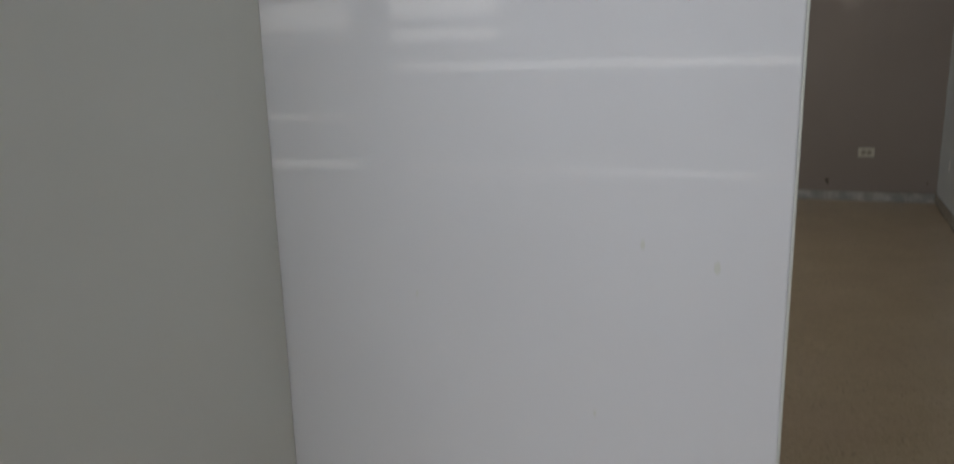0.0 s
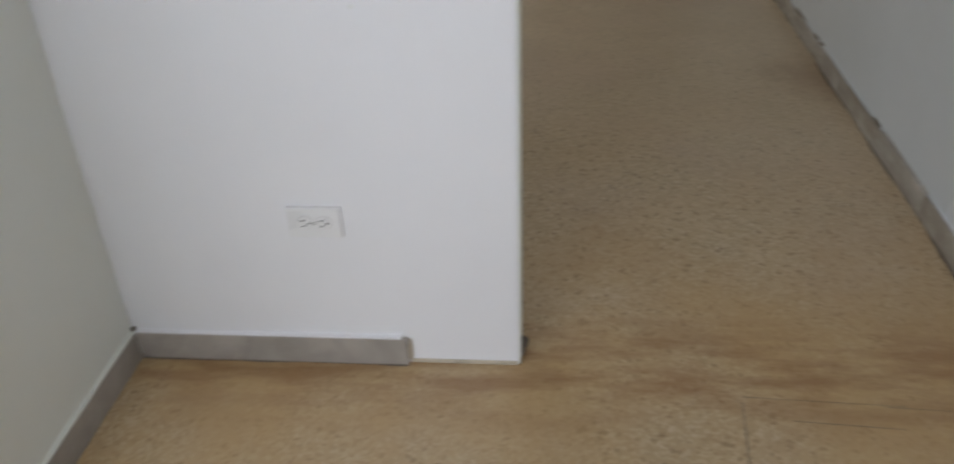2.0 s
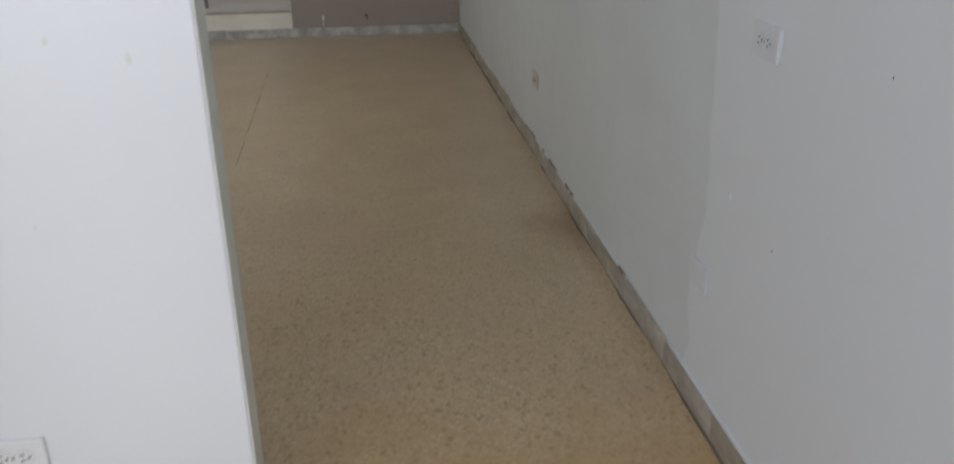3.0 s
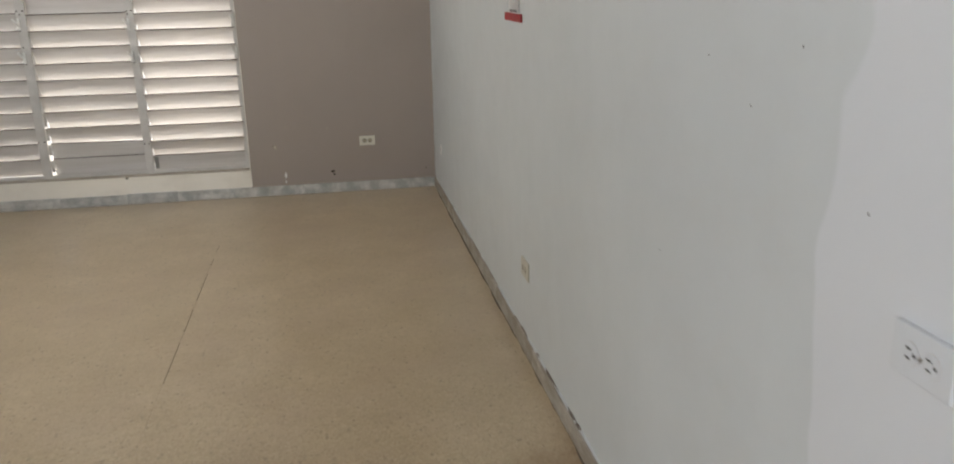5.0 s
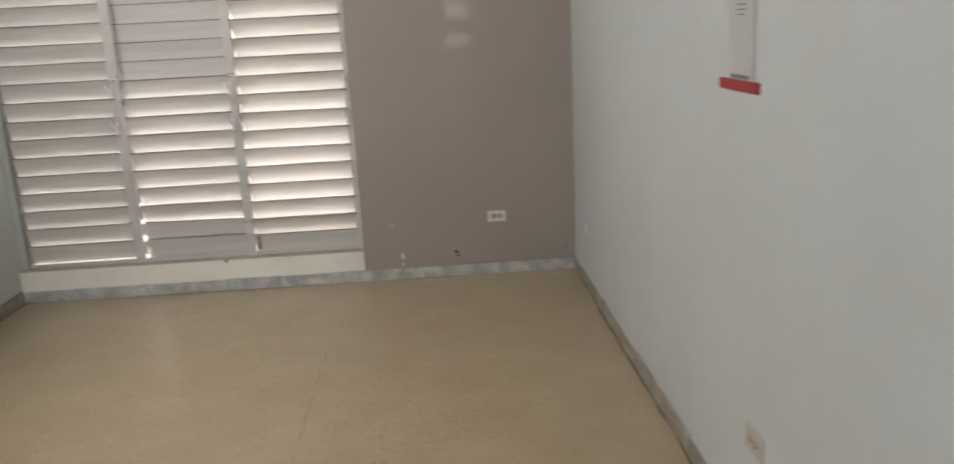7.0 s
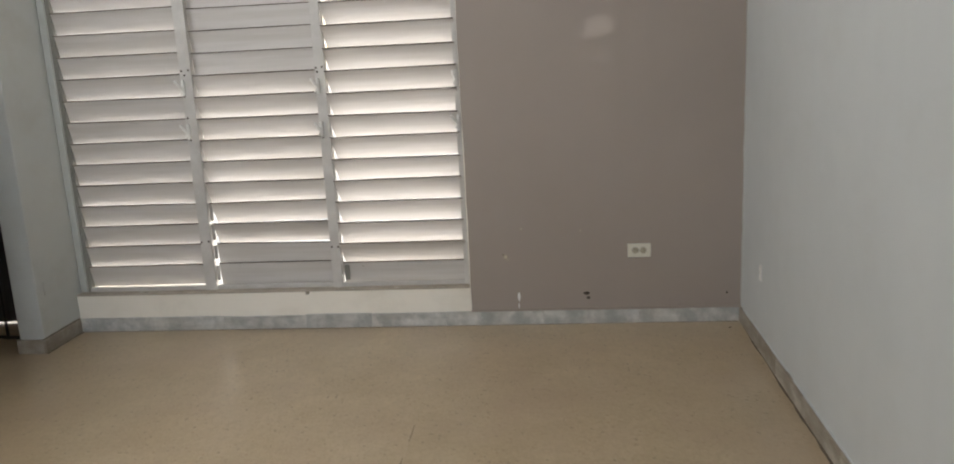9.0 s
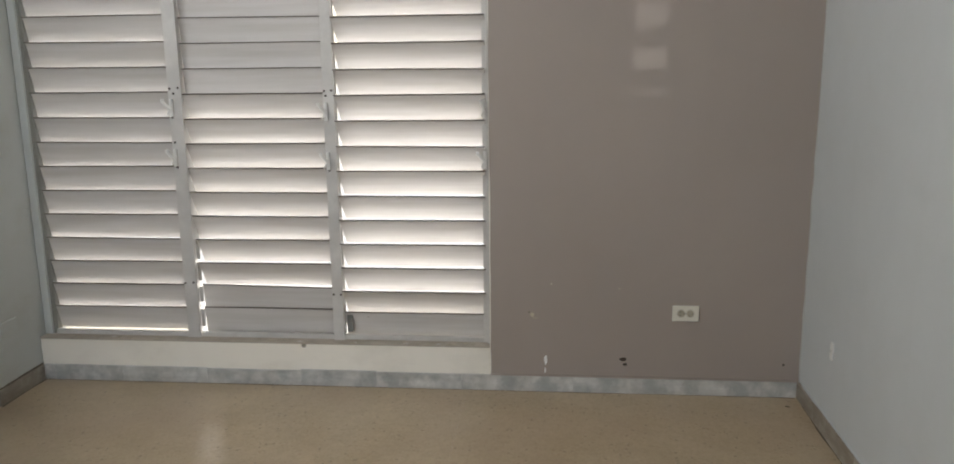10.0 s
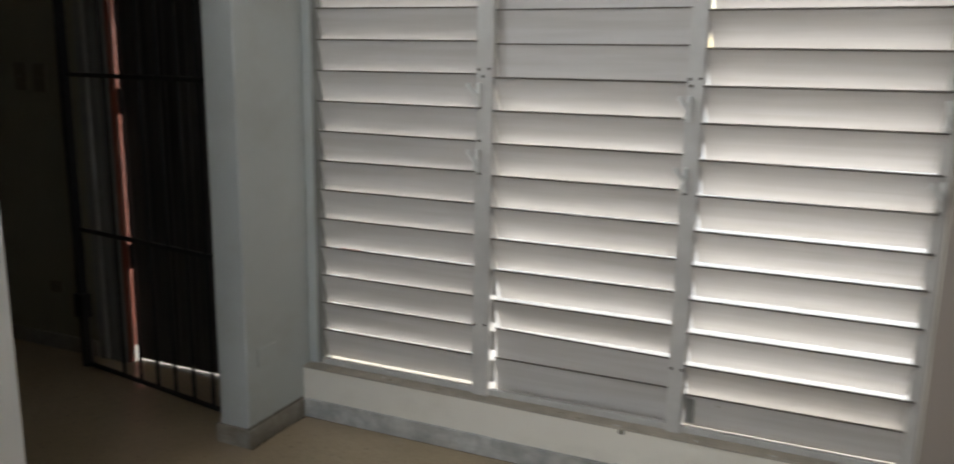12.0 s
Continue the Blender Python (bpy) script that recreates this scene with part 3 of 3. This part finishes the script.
socket("wall_socket", "ivory double socket on the taupe wall", pose(-0.4575, 0.0, 0.342), 0.104, 0.064, M_IVORY)
socket("wall_socket", "white double socket on the white partition", pose(-1.381, WY, 0.347), 0.104, 0.066, M_PLASTIC, 2, True, 0.009)
socket("wall_socket", "ivory double socket on the pale wall", pose(0.0, -2.752, 0.330, 0, 0, -90), 0.114, 0.072, M_DUSTY)
socket("wall_socket", "white painted-over double socket on the pale wall", pose(0.0, -4.838, 0.932, 0, 0, -90), 0.107, 0.066, M_PAINTED, 2, True, 0.010)
socket("wall_socket", "painted-over socket plate low on the pale wall", pose(0.0, -4.660, 0.346, 0, 0, -90), 0.096, 0.062, M_PAINTED, 0, False, 0.009)
socket("cable_plate", "small white cable plate on the pale wall", pose(0.0, -0.351, 0.320, 0, 0, -90), 0.030, 0.062, M_PLASTIC, 0)
socket("blank_plate", "painted-over blank plate on the pier", pose(XL, -0.197, 0.292, 0, 0, 90), 0.10, 0.066, M_PIER, 0, False)
socket("entry_switch", "ivory switch plate, colour dimmed for the dark entry", pose(-4.63, 0.10, 1.167), 0.07, 0.115, M_DULL, 0)
socket("entry_switch", "ivory switch plate, colour dimmed for the dark entry", pose(-4.518, 0.10, 1.163), 0.07, 0.115, M_DULL, 0)
socket("entry_socket", "dark socket low on the entry wall", pose(-4.53, 0.10, 0.281), 0.07, 0.05, M_DULL, 1)

# ---- paper strip on the pale wall ----
notice = tagged(new("paper_notice"), "narrow white printed paper strip taped to the pale wall", "notice")
bm = bmesh.new()
ny, nz = 3, 14
grid = [[bm.verts.new((-0.0015 - 0.004 * abs(math.sin(1.3 * j + 0.4)) * (i / ny) ** 2, -2.492 - 0.183 * i / ny, 1.243 + 0.46 * j / nz)) for i in range(ny + 1)] for j in range(nz + 1)]
for j in range(nz):
    for i in range(ny):
        bm.faces.new((grid[j][i], grid[j][i + 1], grid[j + 1][i + 1], grid[j + 1][i]))
bmesh.ops.solidify(bm, geom=bm.faces[:], thickness=0.0004)
part("sheet", bm, M_PAPER, notice)


def bar(y0, y1, z0, z1):
    part("print_bar", box(bmesh.new(), -0.0075, -0.0070, y0, y1, z0, z1), M_INK, notice)


bar(-2.655, -2.530, 1.2505, 1.2600)
bar(-2.650, -2.535, 1.444, 1.456)
for i in range(3):
    bar(-2.625 + 0.006 * i, -2.565, 1.430 - 0.012 * i, 1.4325 - 0.012 * i)
for y in (-2.535, -2.565, -2.60, -2.645):
    bar(y - 0.008, y, 1.468, 1.474)
tape = bmesh.new()
box(tape, -0.0082, -0.0002, -2.713, -2.447, 1.219, 1.247, 0.0005, Matrix.Identity(4))
tagged(part("red_tape", tape, M_RED), "strip of glossy red tape under the paper strip", "tape")

# ---- uneven paint edges ----
def ragged(name, label, mat, origin, along, across, n, least, most, seed, out):
    """A thin ragged band of paint or filler: runs along, and is least to most wide across."""
    r, bm = random.Random(seed), bmesh.new()
    o, a, c, q = Vector(origin), Vector(along), Vector(across), Vector(out)
    w, rows = (least + most) / 2, []
    for i in range(n + 1):
        w = min(most, max(least, w + r.uniform(-0.3, 0.3) * (most - least)))
        p = o + a * (i / n)
        rows.append([bm.verts.new(p + d) for d in (Vector(), c * w, c * w * 0.9 + q, q)])
    for x, y in zip(rows, rows[1:]):
        for i in range(4):
            bm.faces.new((x[i], x[(i + 1) % 4], y[(i + 1) % 4], y[i]))
    bmesh.ops.recalc_face_normals(bm, faces=bm.faces[:])
    kinds = {"paint_edge": "paint edge", "dirt_line": "dirt", "floor_crack": "floor crack"}
    return tagged(part(name, bm, mat), label, kinds[name], name.replace("_", " ") + "s")


ragged("paint_edge", "pale ragged paint line in the wall corner", M_PIER, (0, 0, BB), (0, 0, 2.4), (-1, 0, 0), 60, 0.001, 0.007, 1, (0, -0.0012, 0))
ragged("paint_edge", "cream ragged paint line beside the window", M_CREAM, (-1.238, 0, 0.07), (0, 0, 2.1), (1, 0, 0), 50, 0.0005, 0.005, 2, (0, -0.0012, 0))
ragged("paint_edge", "white filler line over the partition skirting", M_WHITE, (AX + 0.012, WY, BB - 0.001), (0.57, 0, 0), (0, 0, 1), 30, 0.002, 0.007, 3, (0, -0.010, 0))
ragged("paint_edge", "pale filler line over the short wall skirting", M_GREEN, (AX, -5.80, BB), (0, 0.68, 0), (0, 0, 1), 30, 0.002, 0.006, 4, (0.010, 0, 0))
ragged("paint_edge", "pale filler line over the marble skirting", M_RIGHT, (0, -6.6, BB), (0, 6.55, 0), (0, 0, 1), 160, 0.0003, 0.004, 5, (-0.006, 0, 0))
ragged("paint_edge", "ragged line of taupe paint over the skirting", M_TAUPE, (-1.236, 0, BB - 0.001), (1.22, 0, 0), (0, 0, 1), 40, 0.002, 0.006, 6, (0, -0.0118, 0))

ragged("dirt_line", "dark dirt line along the foot of the pale wall skirting", M_GRIME, (-0.0122, -6.6, 0.0002), (0, 6.5, 0), (-1, 0, 0), 260, 0.0005, 0.009, 7, (0, 0, 0.0012))
ragged("dirt_line", "dark dirt line along the foot of the window skirting", M_GRIME, (XL + 0.012, -0.0122, 0.0002), (3.15, 0, 0), (0, -1, 0), 160, 0.0003, 0.005, 8, (0, 0, 0.0012))
ragged("dirt_line", "dark dirt round the foot of the pier", M_DARKDIRT, (XL + 0.0122, -0.309, 0.0002), (0, 0.297, 0), (1, 0, 0), 24, 0.001, 0.010, 9, (0, 0, 0.0012))
ragged("dirt_line", "dark dirt line above the pier skirting", M_GRIME, (XL, -0.309, BB), (0, 0.30, 0), (0, 0, 1), 24, 0.0005, 0.006, 10, (0.006, 0, 0))
ragged("dirt_line", "dark dirt line under the partition skirting", M_GRIME, (AX + 0.012, WY - 0.0122, 0.0002), (0.58, 0, 0), (0, -1, 0), 40, 0.0003, 0.004, 11, (0, 0, 0.0012))
for x, y, run, seed in ((-0.56, -5.185, 0.30, 12), (-0.30, -5.200, 0.27, 13), (-0.48, -5.245, 0.20, 14)):
    ragged("floor_crack", "thin brown crack in the terrazzo across the passage", M_JOINT, (x, y, 0.0001), (run, -0.012, 0), (0, 1, 0), 26, 0.0002, 0.0020, seed, (0, 0, 0.0007))
ragged("floor_crack", "brown edge of a filled strip in the terrazzo", M_JOINT, (-0.566, -5.20, 0.0001), (-0.018, -0.20, 0), (1, 0, 0), 22, 0.0003, 0.004, 15, (0, 0, 0.0007))

# ---- marks and damage ----
def mark(name, label, mat, c, size, seed):
    return tagged(part(name, blob(bmesh.new(), c, size, seed), mat), label, "wall mark", name.replace("_", " ") + "s")


mark("wall_chip", "pale paint chip low on the taupe wall", M_WHITE, (-1.010, 0.0, 0.133), (0.007, 0.0015, 0.020), 1)
mark("wall_chip", "pale scuff on the taupe wall", M_PLASTER, (-1.066, 0.0, 0.325), (0.008, 0.0012, 0.010), 2)
mark("wall_hole", "dark broken hole low in the taupe wall", M_DARKDIRT, (-0.698, 0.0, 0.143), (0.015, 0.0015, 0.008), 3)
mark("wall_hole", "dark broken hole low in the taupe wall", M_DARKDIRT, (-0.690, 0.0, 0.122), (0.010, 0.0015, 0.006), 4)
mark("wall_hole", "small dark hole near the corner", M_DARKDIRT, (-0.066, 0.0, 0.134), (0.005, 0.0012, 0.005), 5)
mark("floor_speck", "dark speck on the terrazzo", M_DARKDIRT, (-0.068, -0.10, 0.0006), (0.009, 0.005, 0.0015), 6)
for i, (y, z, s) in enumerate(((-4.698, 1.07, 4), (-4.889, 1.08, 5), (-5.156, 1.097, 4), (-5.225, 0.959, 4), (-4.963, 0.552, 4), (-4.634, 0.374, 6), (-4.51, 1.266, 4), (-4.205, 1.23, 3), (-4.37, 1.163, 3), (-4.021, 0.808, 3))):
    mark("nail_hole", "small dark nail hole in the pale wall", M_DARKDIRT, (0.0, y, z), (0.001, s * 0.0004, s * 0.0006), 10 + i)
mark("wall_patch", "small white filler patch on the pale wall", M_WHITE, (0.0, -4.762, 0.583), (0.002, 0.006, 0.008), 31)
for i, (x, z, s) in enumerate(((-1.086, 1.003, 8), (-1.19, 1.031, 6), (-1.261, 0.757, 4), (-1.55, 0.93, 3))):
    mark("wall_scuff", "faint grey scuff on the white partition", M_GREEN, (x, WY, z), (s * 0.0006, 0.0006, s * 0.0012), 40 + i)
for i, (y, w) in enumerate(((-2.72, 0.06), (-2.95, 0.03), (-3.14, 0.11), (-3.39, 0.05), (-3.46, 0.03), (-4.1, 0.04))):
    mark("skirting_chip", "dark chipped edge above the skirting", M_GRIME, (-0.002, y, BB + 0.001), (0.005, w, 0.004), 50 + i)
# raw plaster edge and dirt at the free end of the partition
tagged(part("plaster_edge", box(bmesh.new(), -1.226, WX - 0.006, WY - 0.004, WY, 0.0005, 0.010, 0.002), M_PLASTER), "crumbled raw plaster edge under the partition", "plaster")
mark("plaster_stub", "broken end of the missing skirting", M_PLASTER, (-1.224, WY - 0.004, 0.035), (0.005, 0.006, 0.032), 61)
mark("dirt_clump", "dark dirt at the foot of the partition", M_GRIME, (WX + 0.002, WY + 0.035, 0.022), (0.007, 0.022, 0.022), 62)
mark("dirt_clump", "dark dirt at the foot of the partition", M_GRIME, (WX + 0.004, WY + 0.06, 0.010), (0.010, 0.018, 0.010), 63)
mark("dirt_clump", "speck of dirt in the wall corner", M_GRIME, (AX + 0.006, WY - 0.005, BB + 0.006), (0.006, 0.005, 0.006), 64)

# ---- entry gate and door ----
gate = tagged(new("entry_gate"), "black iron security gate standing in the dark entry", "gate")
gate.matrix_world = pose(-4.235, -0.02, 0, 0, 0, -9)
GW = 0.90
part("post", box(bmesh.new(), -0.015, 0.015, -0.015, 0.015, 0.012, 2.05, 0.002), M_IRON, gate)
part("post", box(bmesh.new(), GW - 0.015, GW + 0.015, -0.015, 0.015, 0.012, 2.05, 0.002), M_IRON, gate)
for z in (0.025, 0.585, 1.185, 1.80, 2.035):
    part("rail", box(bmesh.new(), 0.015, GW - 0.015, -0.006, 0.006, z - 0.008, z + 0.008, 0.002), M_IRON, gate)
for i in range(7):
    x = 0.25 + 0.105 * i
    if x < GW - 0.03:
        part("bar", rod(bmesh.new(), (x, 0, 0.03), (x, 0, 2.03), 0.007, 8), M_IRON, gate)
part("lock_box", box(bmesh.new(), -0.03, 0.03, -0.022, 0.022, 0.22, 0.32, 0.004), M_IRON, gate)

frame_1 = tagged(new("door_frame"), "grey painted timber door frame with grooves", "door frame")
for i, x in enumerate((-4.288, -4.240, -4.190)):
    part("moulding", box(bmesh.new(), x, x + 0.042 + 0.012 * (i == 2), 0.085 + 0.008 * (i % 2), 0.13, 0.0, 2.15, 0.005), M_JAMB, frame_1)
part("stop_bead", box(bmesh.new(), -4.136, -4.128, 0.10, 0.13, 0.0, 2.15, 0.002), M_REDWOOD, frame_1, "reddish varnished timber bead")
for z in (0.45, 1.08, 1.85):
    part("hinge", rod(bmesh.new(), (-4.121, 0.134, z - 0.05), (-4.121, 0.134, z + 0.05), 0.008, 10), M_IRON, frame_1)
door = tagged(new("door_1"), "dark stained planked front door, shut with a gap under it", "door", "", "structure")
for i in range(7):
    x = -4.114 + 0.1136 * i
    part("plank", box(bmesh.new(), x, x + 0.1116, 0.14, 0.18, 0.011, 2.14, 0.004), M_DOOR, door)
part("ledge", box(bmesh.new(), -4.04, -3.32, 0.125, 0.14, 1.72, 1.82, 0.004), M_DOOR, door)
# unseen slab, placed only to keep direct sun off the door gap
slab("porch_roof", "unseen flat slab added over the front door to block the sun", "roof", M_YARD, -5.4, -3.2, 0.25, 2.0, 2.3, 2.42)
tagged(part("yard_wall", box(bmesh.new(), -4.72, -4.57, 0.26, 2.6, -0.2, 2.2, 0.01), M_TERRA), "terracotta rendered yard wall outside the door", "wall", "", "structure")
slab("threshold", "pale stone threshold under the front door", "threshold", M_YARD, -4.29, -3.30, 0.122, 0.25, -0.12, -0.002)

# ---- small stains and specks ----
mark("wall_hole", "small dark pit in the taupe wall", M_GRIME, (-1.078, 0.0, 0.336), (0.004, 0.0012, 0.003), 90)
mark("wall_chip", "pale scratch on the taupe wall", M_PLASTER, (-1.054, 0.0, 0.312), (0.010, 0.001, 0.002), 91)
mark("wall_chip", "tiny pale chip in the taupe wall", M_PLASTER, (-0.99, 0.0, 0.455), (0.003, 0.001, 0.003), 92)
mark("wall_chip", "tiny pale chip in the taupe wall", M_PLASTER, (-0.72, 0.0, 0.44), (0.003, 0.001, 0.003), 93)
mark("wall_chip", "pale chip above the skirting", M_WHITE, (-1.012, 0.0, 0.088), (0.003, 0.001, 0.012), 94)
r = random.Random(17)
for i in range(22):
    k = r.randrange(0, 12)
    part("grime_speck", blob(bmesh.new(), (r.uniform(-1.83, -1.27), 0.0545, LOW + PITCHES[2] * (k + 1) - r.uniform(0.006, 0.012)), (r.uniform(0.003, 0.012), 0.0012, r.uniform(0.001, 0.0022)), 120 + i), M_LIP, window)
